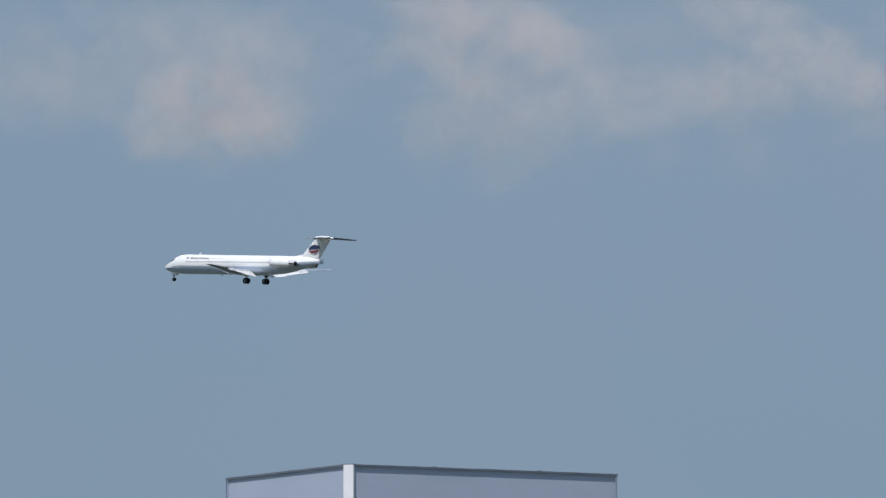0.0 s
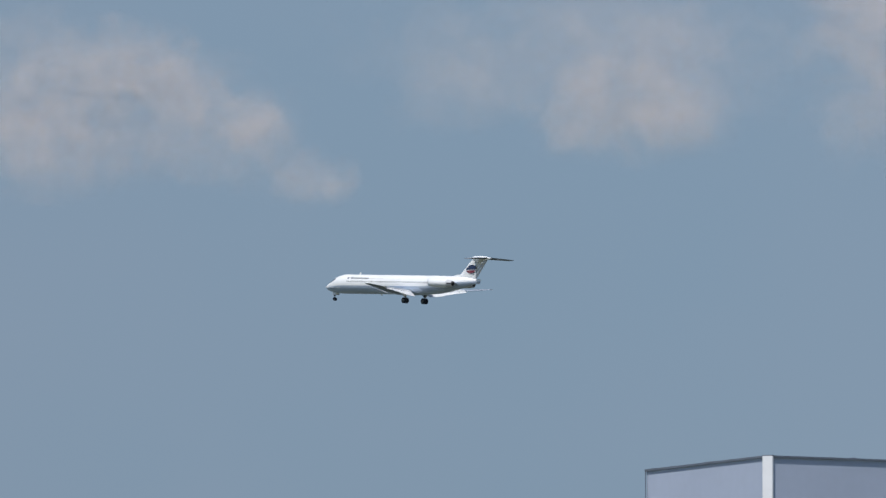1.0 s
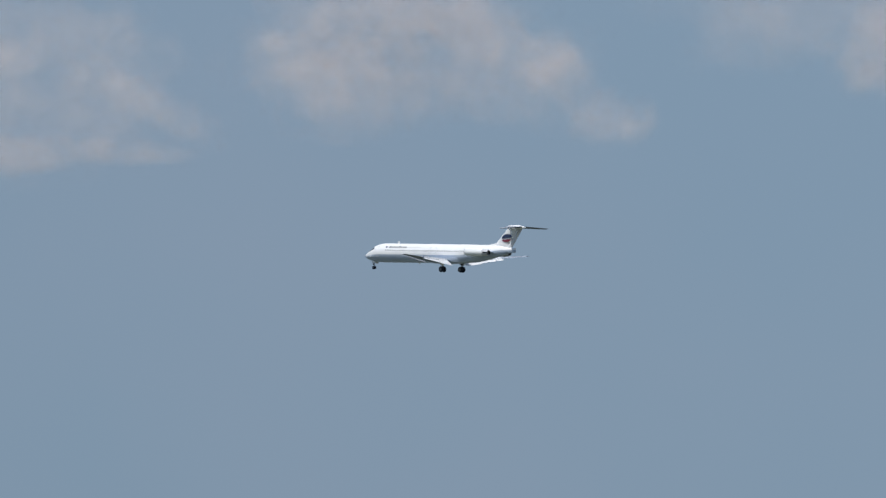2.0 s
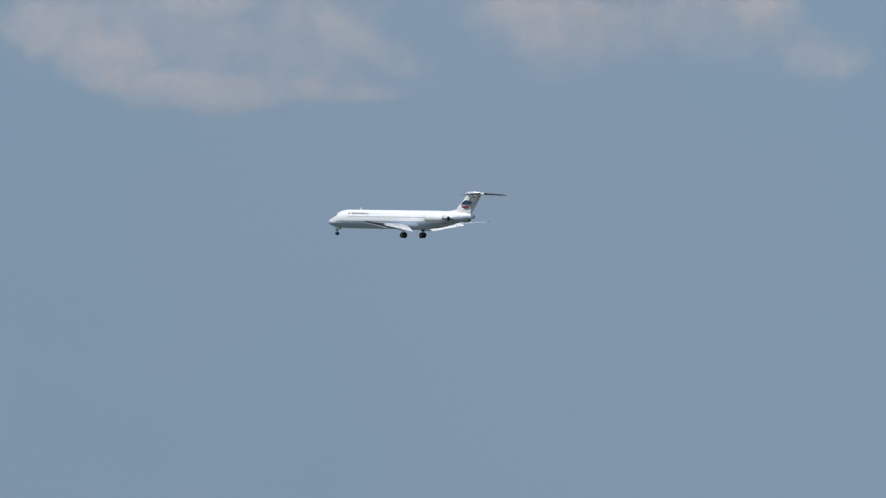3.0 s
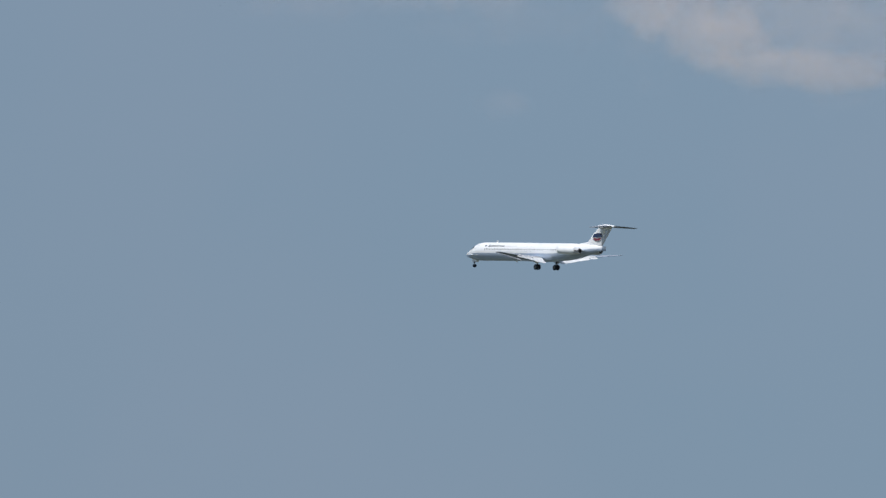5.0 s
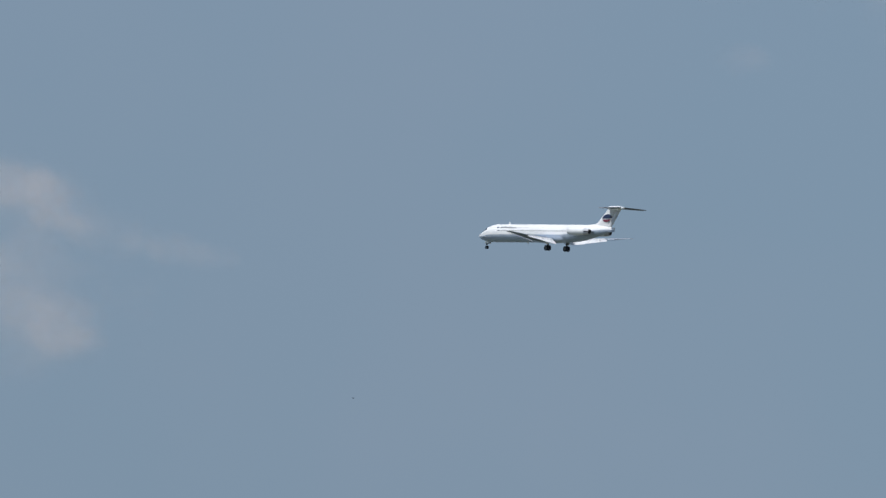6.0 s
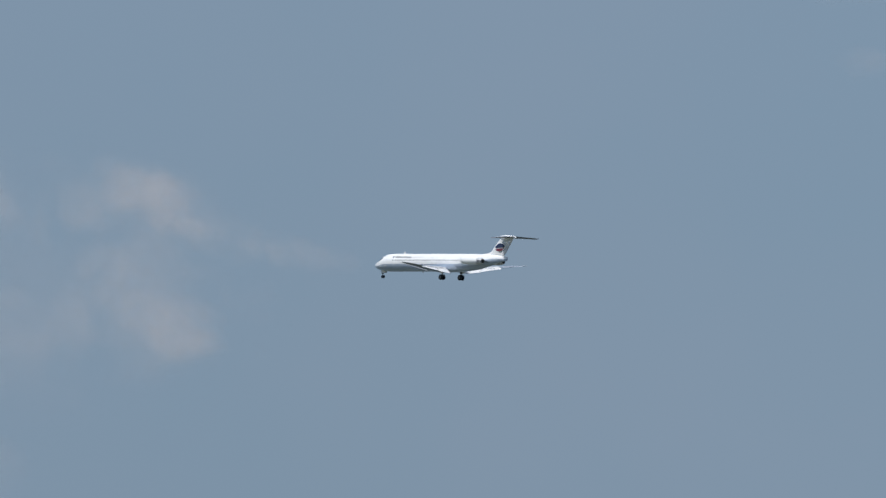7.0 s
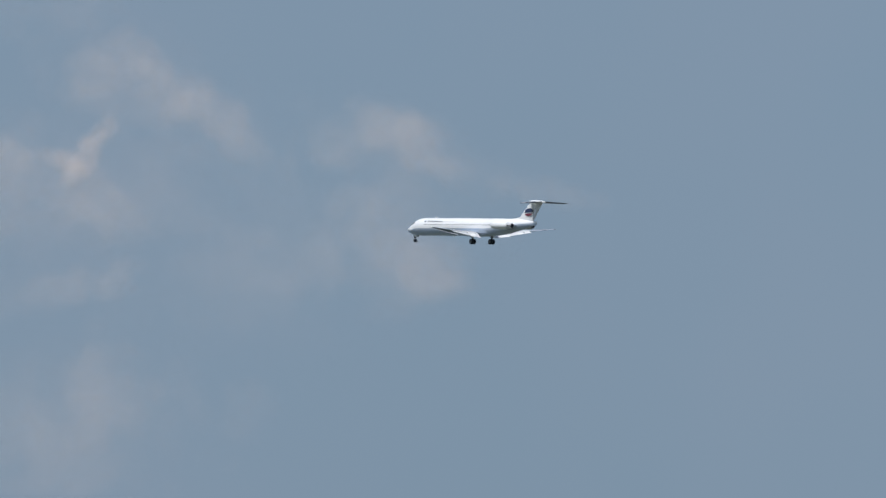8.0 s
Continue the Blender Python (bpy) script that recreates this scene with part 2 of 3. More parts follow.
build_cloud(4655.0, "broad ragged pinkish-grey cloud bank", [
    (3.056, 5.052, 0.116, 0.062, 0.60, 20),
    (3.211, 5.029, 0.147, 0.070, 0.70, 15),
    (3.351, 4.982, 0.108, 0.070, 0.60, 35),
    (3.118, 4.943, 0.124, 0.077, 0.45, 25),
    (3.444, 4.912, 0.116, 0.070, 0.45, 30),
    (3.273, 4.858, 0.263, 0.093, 0.38, 12),
    (3.196, 4.742, 0.170, 0.085, 0.35, 20),
    (3.211, 4.634, 0.116, 0.059, 0.32, 0),
    (3.429, 4.765, 0.186, 0.077, 0.32, 0),
    (3.662, 4.804, 0.186, 0.070, 0.38, -5),
    (3.832, 4.827, 0.139, 0.070, 0.40, 0),
    (3.631, 4.982, 0.108, 0.054, 0.20, 0),
    (3.926, 5.036, 0.147, 0.065, 0.72, 25),
    (4.026, 4.979, 0.124, 0.065, 0.50, 30),
    (3.118, 4.843, 0.139, 0.170, 0.32, 0),
    (4.112, 4.936, 0.139, 0.070, 0.68, 32),
    (4.213, 4.874, 0.108, 0.074, 0.60, 25),
    (4.050, 4.843, 0.170, 0.070, 0.42, 0),
    (3.964, 4.657, 0.093, 0.059, 0.16, 0),
    (4.267, 4.781, 0.108, 0.070, 0.40, 0),
    (4.345, 4.905, 0.093, 0.108, 0.35, 0),
    (2.963, 4.905, 0.070, 0.077, 0.25, 0),
    (3.553, 4.874, 0.464, 0.170, 0.22, 0),
    (3.273, 4.951, 0.248, 0.124, 0.28, 20),
])
build_cloud(4670.0, "wide soft-edged pale pink cumulus cloud", [
    (0.669, 4.694, 0.077, 0.065, 0.55, -20),
    (0.754, 4.624, 0.096, 0.062, 0.60, 0),
    (0.715, 4.794, 0.093, 0.070, 0.40, -30),
    (0.902, 4.763, 0.132, 0.077, 0.62, 0),
    (0.917, 4.833, 0.124, 0.065, 0.50, 0),
    (1.189, 4.833, 0.108, 0.056, 0.50, 15),
    (1.057, 4.818, 0.116, 0.062, 0.45, 0),
    (1.220, 4.794, 0.108, 0.059, 0.70, 15),
    (1.352, 4.756, 0.096, 0.062, 0.72, 25),
    (1.437, 4.701, 0.077, 0.056, 0.45, 30),
    (0.870, 4.655, 0.139, 0.074, 0.50, 0),
    (1.057, 4.686, 0.186, 0.093, 0.34, 0),
    (1.243, 4.663, 0.170, 0.077, 0.24, 0),
    (0.886, 4.570, 0.170, 0.050, 0.26, 0),
    (1.150, 4.864, 0.201, 0.046, 0.35, 0),
    (1.592, 4.570, 0.074, 0.053, 0.75, 0),
    (1.538, 4.539, 0.065, 0.040, 0.50, 0),
    (1.647, 4.539, 0.056, 0.037, 0.40, 0),
    (1.398, 4.593, 0.139, 0.054, 0.22, 10),
    (1.026, 4.740, 0.310, 0.124, 0.34, 0),
    (1.305, 4.709, 0.201, 0.093, 0.22, 15),
    (0.839, 4.926, 0.147, 0.081, 0.55, 0),
    (1.049, 4.906, 0.147, 0.065, 0.55, 0),
    (0.808, 4.717, 0.124, 0.093, 0.40, 0),
    (1.476, 4.632, 0.108, 0.062, 0.28, 35),
])
build_cloud(4685.0, "long flat-based pinkish cloud with bright top", [
    (-0.595, 4.682, 0.062, 0.070, 0.75, 30),
    (-0.540, 4.651, 0.077, 0.070, 0.85, 35),
    (-0.463, 4.589, 0.077, 0.070, 0.85, 45),
    (-0.401, 4.651, 0.085, 0.062, 0.65, 20),
    (-0.424, 4.535, 0.070, 0.054, 0.60, 40),
    (-0.339, 4.573, 0.077, 0.056, 0.75, 25),
    (-0.261, 4.550, 0.077, 0.050, 0.70, 20),
    (-0.354, 4.496, 0.108, 0.040, 0.40, 20),
    (-0.246, 4.476, 0.124, 0.040, 0.55, 8),
    (-0.106, 4.464, 0.139, 0.037, 0.60, 4),
    (0.049, 4.467, 0.147, 0.034, 0.60, 0),
    (0.205, 4.467, 0.124, 0.025, 0.50, -2),
    (0.329, 4.460, 0.093, 0.017, 0.35, 0),
    (0.205, 4.659, 0.093, 0.043, 0.45, 25),
    (0.313, 4.604, 0.101, 0.043, 0.50, 28),
    (0.414, 4.558, 0.093, 0.037, 0.45, 25),
    (-0.106, 4.728, 0.124, 0.043, 0.60, 0),
    (-0.214, 4.643, 0.170, 0.093, 0.34, 0),
    (0.003, 4.612, 0.217, 0.101, 0.32, 0),
    (0.158, 4.558, 0.186, 0.077, 0.26, 0),
    (-0.106, 4.612, 0.403, 0.155, 0.20, 0),
    (-0.028, 4.821, 0.201, 0.093, 0.40, 0),
    (0.174, 4.759, 0.186, 0.085, 0.36, 0),
    (-0.277, 4.790, 0.186, 0.093, 0.40, 0),
])
build_cloud(4700.0, "faint grey cloud wisp high in haze", [
    (-1.161, 4.682, 0.139, 0.040, 0.42, 0),
    (-1.006, 4.659, 0.124, 0.037, 0.20, 10),
    (-1.487, 4.674, 0.170, 0.056, 0.25, 0),
    (-0.983, 4.371, 0.059, 0.031, 0.20, 0),
    (-0.929, 4.612, 0.186, 0.056, 0.12, 0),
])
build_cloud(4715.0, "two thin pale wisps of fading cloud", [
    (-3.000, 4.045, 0.090, 0.053, 0.50, 10),
    (-2.899, 3.991, 0.096, 0.053, 0.52, 38),
    (-2.798, 3.921, 0.090, 0.046, 0.45, 38),
    (-3.108, 3.944, 0.108, 0.040, 0.28, -12),
    (-2.658, 3.867, 0.108, 0.040, 0.38, 12),
    (-2.518, 3.844, 0.093, 0.031, 0.24, 8),
    (-3.108, 4.006, 0.093, 0.053, 0.30, 0),
    (-3.077, 3.828, 0.059, 0.050, 0.22, 40),
    (-2.969, 3.735, 0.093, 0.062, 0.40, 30),
    (-2.868, 3.658, 0.096, 0.065, 0.50, 30),
    (-2.844, 3.596, 0.081, 0.037, 0.42, 0),
    (-3.000, 3.627, 0.124, 0.085, 0.15, 0),
    (-2.930, 3.828, 0.108, 0.062, 0.18, 0),
    (-2.922, 3.937, 0.232, 0.108, 0.16, 25),
    (-2.938, 3.658, 0.217, 0.108, 0.16, 0),
    (-3.202, 3.782, 0.232, 0.139, 0.12, 0),
])
build_cloud(4730.0, "ragged thin pinkish cloud with brighter curl", [
    (-3.753, 4.201, 0.102, 0.059, 0.48, -15),
    (-3.652, 4.185, 0.093, 0.059, 0.52, 20),
    (-3.551, 4.124, 0.090, 0.056, 0.48, 32),
    (-3.450, 4.062, 0.090, 0.056, 0.48, 34),
    (-3.372, 3.992, 0.065, 0.040, 0.32, 40),
    (-3.698, 4.100, 0.124, 0.043, 0.24, 10),
    (-3.897, 3.953, 0.068, 0.019, 0.85, 18),
    (-3.850, 3.915, 0.043, 0.022, 0.70, 30),
    (-3.791, 3.969, 0.081, 0.026, 1.00, -55),
    (-3.757, 4.007, 0.040, 0.023, 0.65, -40),
    (-4.009, 3.973, 0.096, 0.043, 0.55, 8),
    (-4.016, 3.884, 0.108, 0.070, 0.28, 0),
    (-3.807, 3.845, 0.093, 0.056, 0.36, 20),
    (-3.737, 3.783, 0.085, 0.050, 0.30, 0),
    (-3.830, 3.605, 0.124, 0.046, 0.45, -10),
    (-3.962, 3.574, 0.124, 0.050, 0.22, 0),
    (-4.133, 3.868, 0.139, 0.139, 0.35, 0),
    (-3.947, 3.729, 0.232, 0.108, 0.16, 0),
    (-3.590, 4.131, 0.263, 0.108, 0.16, 20),
    (-3.838, 3.868, 0.232, 0.139, 0.20, 0),
    (-3.652, 3.868, 0.186, 0.108, 0.16, 0),
])
build_cloud(4745.0, "very faint low patches of cloud haze", [
    (-3.745, 3.311, 0.096, 0.081, 0.38, 0),
    (-3.807, 3.218, 0.124, 0.056, 0.26, 0),
    (-3.357, 3.241, 0.065, 0.062, 0.26, 0),
    (-3.900, 3.117, 0.132, 0.081, 0.30, 0),
    (-3.403, 3.620, 0.139, 0.108, 0.15, 0),
    (-3.232, 3.651, 0.108, 0.070, 0.14, 0),
    (-4.055, 3.249, 0.124, 0.093, 0.25, 0),
    (-3.947, 4.348, 0.201, 0.062, 0.26, 0),
    (-3.791, 3.233, 0.263, 0.170, 0.16, 0),
    (-3.388, 3.620, 0.294, 0.186, 0.07, 0),
])


# ---- sign tower ----
def build_tower():
    wide, deep, high = 6.17, 4.93, 29.09
    foot = toward(2.831, 0.0, 412.0)
    tower = tagged(empty("sign_tower", pose(foot.x, foot.y, 0, 0, 0, 29.5 - 2.835)),
                   "tall box-shaped sign tower with lilac-grey panels and white corner posts", "tower")
    bm = bmesh.new()
    box(bm, (0.06, 0.06, 0), (wide - 0.06, deep - 0.06, high - 4.6), 0.03)
    part("shaft", bm, CONCRETE, tower, "pale concrete clad shaft")
    bm = bmesh.new()
    box(bm, (0.07, 0.07, high - 4.6), (wide - 0.07, deep - 0.07, high - 0.16), 0.01)
    part("sign_core", bm, PANEL, tower)
    # four stretched sign faces, each in its own shallow frame
    faces = ((0.10, wide - 0.016, pose(0, 0.03, 0)), (0.016, deep - 0.10, pose(0.03, deep, 0, 0, 0, -90)),
             (0.03, wide - 0.03, pose(wide, deep - 0.03, 0, 0, 0, 180)), (0.03, deep - 0.03, pose(wide - 0.03, 0, 0, 0, 0, 90)))
    for k, (x0, x1, m) in enumerate(faces):
        bm = bmesh.new()
        box(bm, (x0, 0, high - 4.5), (x1, 0.035, high - 0.03), 0.008)
        panel = part("sign_panel", bm, PANEL, tower, "lilac-grey sign panel with dark navy blocks")
        panel.matrix_basis = m
        bm = bmesh.new()
        box(bm, (x0, -0.012, high - 4.56), (x1, 0.04, high - 4.5), 0.006)
        part("lower_trim", bm, COPING, panel)
        if k > 1:
            continue
        # the mark: plain dark blocks, broad ones first and then slim ones, with two small dots;
        # each block: left and right end along the face as a share of it, and how much it widens below
        run, shift = x1 - x0, 0.0 if k == 0 else 0.018
        blocks = ((0.018, 0.046, 0.0), (0.100, 0.126, 0.0), (0.168, 0.209, 0.014), (0.254, 0.281, 0.0), (0.316, 0.348, 0.0), (0.400, 0.446, 0.014),
                  (0.486, 0.500, 0.0), (0.548, 0.566, 0.0), (0.588, 0.600, 0.0), (0.655, 0.668, 0.0), (0.694, 0.708, 0.0), (0.764, 0.778, 0.0),
                  (0.796, 0.809, 0.0), (0.857, 0.870, 0.0), (0.888, 0.902, 0.0))
        for left, right, spread in blocks:
            if k == 1:
                right = left + 0.72 * (right - left)
            bm = bmesh.new()
            box(bm, (x0 + run * (left + shift), -0.014, high - 1.46), (x0 + run * (right + shift), 0.004, high - 0.95), 0.003)
            mid = x0 + run * ((left + right) / 2 + shift)
            for v in bm.verts:
                if v.co.z < high - 1.2:
                    v.co.x += math.copysign(spread * run, v.co.x - mid)
            part("mark_block", bm, SIGNDARK, panel)
        for left in (0.605, 0.638):
            bm = bmesh.new()
            box(bm, (x0 + run * (left + shift), -0.014, high - 0.89), (x0 + run * (left + shift + 0.0135), 0.004, high - 0.80), 0.003)
            part("mark_dot", bm, SIGNDARK, panel)
    # corner posts with a broad chamfer outwards
    for x, y, turn in ((0, 0, 0), (wide, 0, 90), (wide, deep, 180), (0, deep, 270)):
        bm = bmesh.new()
        outline = ((-0.02, 0.12), (-0.01, 0.15), (0.10, 0.15), (0.15, 0.10), (0.15, -0.01), (0.12, -0.02))
        slim, coat = (1.0, POSTWHITE) if (x, y) == (0, 0) else (0.12, COPING)
        loft(bm, [[(a * slim, b * slim, z) for a, b in outline] for z in (high - 4.56, high - 3.1, high - 1.5, high - 0.012)])
        ob = part("corner_post", bm, coat, tower, "white chamfered corner post" if slim == 1.0 else "slim grey corner trim")
        ob.matrix_basis = pose(x, y, 0, 0, 0, turn)
    # sheet-metal coping, slightly dented, in one length a side
    for start, stop, length, m in ((0.12, wide, wide, pose(0, 0, 0)), (0.0, deep - 0.12, deep, pose(0, deep, 0, 0, 0, -90)),
                                   (0.0, wide, wide, pose(wide, deep, 0, 0, 0, 180)), (0.0, deep, deep, pose(wide, 0, 0, 0, 0, 90))):
        bm = bmesh.new()
        rings = []
        for i in range(33):
            x = start + (stop - start) * i / 32
            dz = 0.006 * noise.noise(Vector((x * 1.7, length, 0))) if 0 < i < 32 else 0.0
            cut = min(x, length - x, 0.25)
            rings.append([(x, -0.004, high - 0.042 + dz), (x, -0.006, high + dz), (x, cut + 0.005, high + 0.004 + dz), (x, cut + 0.005, high - 0.042)])
        loft(bm, rings)
        part("coping", bm, COPING, tower, "dull blue-grey zinc coping").matrix_basis = m
    bm = bmesh.new()
    box(bm, (0.24, 0.24, high - 0.2), (wide - 0.24, deep - 0.24, high - 0.02))
    part("roof", bm, CONCRETE, tower)
    bm = bmesh.new()
    loft(bm, [[(a, b, z) for a, b in ((-0.022, 0.125), (0.0, 0.18), (0.18, 0.18), (0.18, 0.0), (0.125, -0.022))] for z in (high - 0.012, high + 0.006)])
    part("post_cap", bm, COPING, tower)
    for x in (1.96, 4.36):
        bm = bmesh.new()
        box(bm, (x, 0.0, high - 0.01), (x + 0.07, 0.12, high + 0.014), 0.004)
        part("coping_clip", bm, COPING, tower)


build_tower()


# ---- airliner: origin on the body's axis above the main wheels, nose along +y, starboard along +x ----
MAIN = 24.5  # distance of the main wheels behind the nose


def hull(s):
    """Centre height, half width, half height of the body s metres behind the nose."""
    table = ((0.0, -0.70, 0.03, 0.03), (0.25, -0.71, 0.36, 0.34), (0.8, -0.70, 0.70, 0.63), (1.6, -0.62, 1.02, 0.94), (2.4, -0.46, 1.27, 1.24),
             (3.2, -0.27, 1.44, 1.52), (4.2, -0.14, 1.58, 1.73), (5.6, -0.06, 1.67, 1.85), (28.5, -0.03, 1.67, 1.83), (31.5, 0.08, 1.62, 1.72),
             (34.0, 0.24, 1.46, 1.52), (36.5, 0.46, 1.16, 1.22), (38.6, 0.64, 0.80, 0.90), (40.2, 0.74, 0.42, 0.58), (41.3, 0.78, 0.18, 0.48), (42.3, 0.80, 0.02, 0.42))
    for a, b in zip(table, table[1:]):
        if s <= b[0]:
            k = (s - a[0]) / (b[0] - a[0])
            return tuple(p + (q - p) * k for p, q in zip(a[1:], b[1:]))
    return table[-1][1:]


def skin(s, angle, proud=0.0):
    """A point on the body: angle in degrees up from the port side's level."""
    z, w, h = hull(s)
    u = radians(angle)
    return Vector((-(w + proud) * math.cos(u), MAIN - s, z + (h + proud) * math.sin(u)))


def skin_patch(bm, s0, s1, a0, a1, proud=0.02, n=6, m=3):
    """A thin plate that lies on the body's skin."""
    grid = [[[skin(s0 + (s1 - s0) * i / n, a0 + (a1 - a0) * j / m, p) for j in range(m + 1)] for i in range(n + 1)] for p in (proud, -0.02)]
    outer = [[bm.verts.new(p) for p in row] for row in grid[0]]
    inner = [[bm.verts.new(p) for p in row] for row in grid[1]]
    for i in range(n):
        for j in range(m):
            bm.faces.new((outer[i][j], outer[i + 1][j], outer[i + 1][j + 1], outer[i][j + 1]))
    ring = [(i, 0) for i in range(n + 1)] + [(n, j) for j in range(1, m + 1)] + [(i, m) for i in range(n - 1, -1, -1)] + [(0, j) for j in range(m - 1, 0, -1)]
    for (a, b), (c, d) in zip(ring, ring[1:] + ring[:1]):
        bm.faces.new((outer[a][b], inner[a][b], inner[c][d], outer[c][d]))
    return bm


def foil(lead, chord, thick, x, z, twist=0.0, upright=False, k=9, cut0=0.0, cut1=1.0):
    """An aerofoil section: lead is the station behind the nose, chord runs aft."""
    pts = []
    us = [0.5 - 0.5 * math.cos(math.pi * i / k) for i in range(k + 1)]
    us = [cut0 + (cut1 - cut0) * u for u in us]
    half = lambda u: 5 * thick * (0.2969 * math.sqrt(u) - 0.126 * u - 0.3516 * u * u + 0.2843 * u ** 3 - 0.1015 * u ** 4) + 0.002
    for sign, seq in ((1, us), (-1, us[::-1])):
        for u in seq:
            t = half(u) * chord * sign
            a, b = u * chord, t
            a, b = a * math.cos(twist) + b * math.sin(twist), -a * math.sin(twist) + b * math.cos(twist)
            pts.append(Vector((x + b, MAIN - lead - a, z)) if upright else Vector((x, MAIN - lead - a, z + b)))
    return pts


def wing_at(x):
    """Leading edge, chord, thickness and height of the wing x metres out."""
    k = (x - 1.3) / (16.43 - 1.3)
    lead = 18.9 + 8.7 * k
    rear = 26.0 + 2.95 * k
    return lead, rear - lead, 0.125 - 0.03 * k, -1.28 + 0.79 * k + 0.25 * k * k


def wing_rings(side, xs, cut0=0.0, cut1=1.0):
    rings = []
    for x in xs:
        lead, chord, thick, z = wing_at(x)
        rings.append(foil(lead, chord, thick, side * x, z, cut0=cut0, cut1=cut1))
    return rings


def flap_rings(side, x0, x1, angle, hinge, drop, size, n=4, taper=0.0):
    """A flap or slat section turned down about its hinge."""
    rings = []
    for i in range(n + 1):
        x = x0 + (x1 - x0) * i / n
        lead, chord, thick, z = wing_at(x)
        rings.append(foil(lead + chord * hinge, chord * size * (1 - taper * i / n), 0.16, side * x, z - drop * chord, twist=radians(angle)))
    return rings


def build_airliner():
    plane = tagged(empty("airliner"), "white twin-engine T-tail jet airliner with wheels and flaps down", "airliner")

    def add(name, bm, mat, parent=plane, label="", smooth=True):
        return part(name, bm, mat, parent, label, smooth)

    # body
    bm = bmesh.new()
    stations = [0.0, 0.12, 0.25, 0.5, 0.8, 1.2, 1.6, 2.0, 2.4, 2.8, 3.2, 3.7, 4.2, 4.9, 5.6] + [5.6 + 2.29 * i for i in range(1, 11)] + \
               [29.5, 30.5, 31.5, 32.7, 34, 35.2, 36.5, 37.6, 38.6, 39.4, 40.2, 40.8, 41.3, 41.8, 42.3]
    # the belly's grey has shade painted in; it climbs the sides towards the tail, for the engines' shadow
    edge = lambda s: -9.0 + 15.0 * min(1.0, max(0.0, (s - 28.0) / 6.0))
    loft(bm, [[skin(s, edge(s) + (180 - 2 * edge(s)) * i / 24) for i in range(25)] for s in stations], caps=False, closed=False)
    body = add("fuselage", bm, WHITE)
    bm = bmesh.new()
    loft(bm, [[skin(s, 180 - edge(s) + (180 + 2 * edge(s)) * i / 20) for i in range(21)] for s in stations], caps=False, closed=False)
    add("lower_fuselage", bm, BELLY, body, "pale grey lower body with blue shade painted in")
    # cockpit panes, three a side and the front pair
    for side in (1, -1):
        for s0, s1, a0, a1 in ((2.05, 2.62, 33, 52), (2.68, 3.15, 32, 50), (3.2, 3.6, 32, 46), (1.75, 2.05, 55, 82)):
            bm = bmesh.new()
            skin_patch(bm, s0, s1, a0, a1, 0.012, 3, 3)
            for v in bm.verts:
                v.co.x *= side
            add("cockpit_window", bm, GLASS, body)
    # cabin windows on one shared mesh a side
    for side in (1, -1):
        bm = bmesh.new()
        skin_patch(bm, 10.0, 10.16, 11.5, 19.5, 0.012, 2, 2)
        for v in bm.verts:
            v.co.x *= side
            v.co.y -= MAIN - 10.0
        first = add("cabin_window", bm, GLASS, body)
        first.matrix_basis = Matrix.Translation((0, MAIN - 7.2, 0))
        for i in range(1, 46):
            shared("cabin_window", first.data, body, Matrix.Translation((0, MAIN - 7.2 - 0.49 * i, 0)))
        # doors: a narrow grey outline and the leaf
        for s0, s1, a0, a1 in ((4.4, 5.25, -22, 42), (19.6, 20.1, 3, 36), (21.0, 21.5, 3, 36)):
            bm = bmesh.new()
            skin_patch(bm, s0 - 0.04, s1 + 0.04, a0 - 1.3, a1 + 1.3, 0.006)
            for v in bm.verts:
                v.co.x *= side
            add("door_outline", bm, SEAM, body)
            bm = bmesh.new()
            skin_patch(bm, s0, s1, a0, a1, 0.012)
            for v in bm.verts:
                v.co.x *= side
            add("door", bm, WHITE, body)
        # airline title: a small dark emblem, a row of heavy bars with a tall first one, then two pale rows
        bars = [(7.05, 7.6, 33, 43, NAVY), (8.1, 8.65, 31, 46, TITLE)]
        bars += [(8.78 + 0.48 * i, 9.18 + 0.48 * i, 32, 46 if i in (1, 4) else 42, TITLE) for i in range(9)]
        bars += [(13.5 + 0.3 * i, 13.72 + 0.3 * i, 33, 41, PALETITLE) for i in range(5)]
        bars += [(15.2 + 0.3 * i, 15.42 + 0.3 * i, 33, 41, PALETITLE) for i in range(6)]
        for s0, s1, a0, a1, mat in bars:
            bm = bmesh.new()
            skin_patch(bm, s0, s1, a0, a1, 0.010, 1, 2)
            for v in bm.verts:
                v.co.x *= side
            add("title_bar", bm, mat, body)
        # nose strake
        bm = bmesh.new()
        loft(bm, [[(side * (hull(s)[1] - 0.05 + q), MAIN - s, -0.75 + w) for q, w in ((0, -0.03), (d, -0.02), (d, 0.0), (0, 0.03))] for s, d in ((1.9, 0.06), (2.6, 0.28), (3.3, 0.3), (3.6, 0.06))])
        add("nose_strake", bm, WHITE, body)
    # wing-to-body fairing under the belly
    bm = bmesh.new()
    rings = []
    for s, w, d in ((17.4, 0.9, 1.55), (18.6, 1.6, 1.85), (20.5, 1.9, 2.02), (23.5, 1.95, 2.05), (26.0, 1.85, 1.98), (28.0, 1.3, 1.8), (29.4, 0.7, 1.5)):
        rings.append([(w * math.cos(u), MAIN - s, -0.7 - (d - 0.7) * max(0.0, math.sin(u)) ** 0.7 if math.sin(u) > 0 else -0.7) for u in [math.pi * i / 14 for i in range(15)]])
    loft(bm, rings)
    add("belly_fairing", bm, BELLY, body)
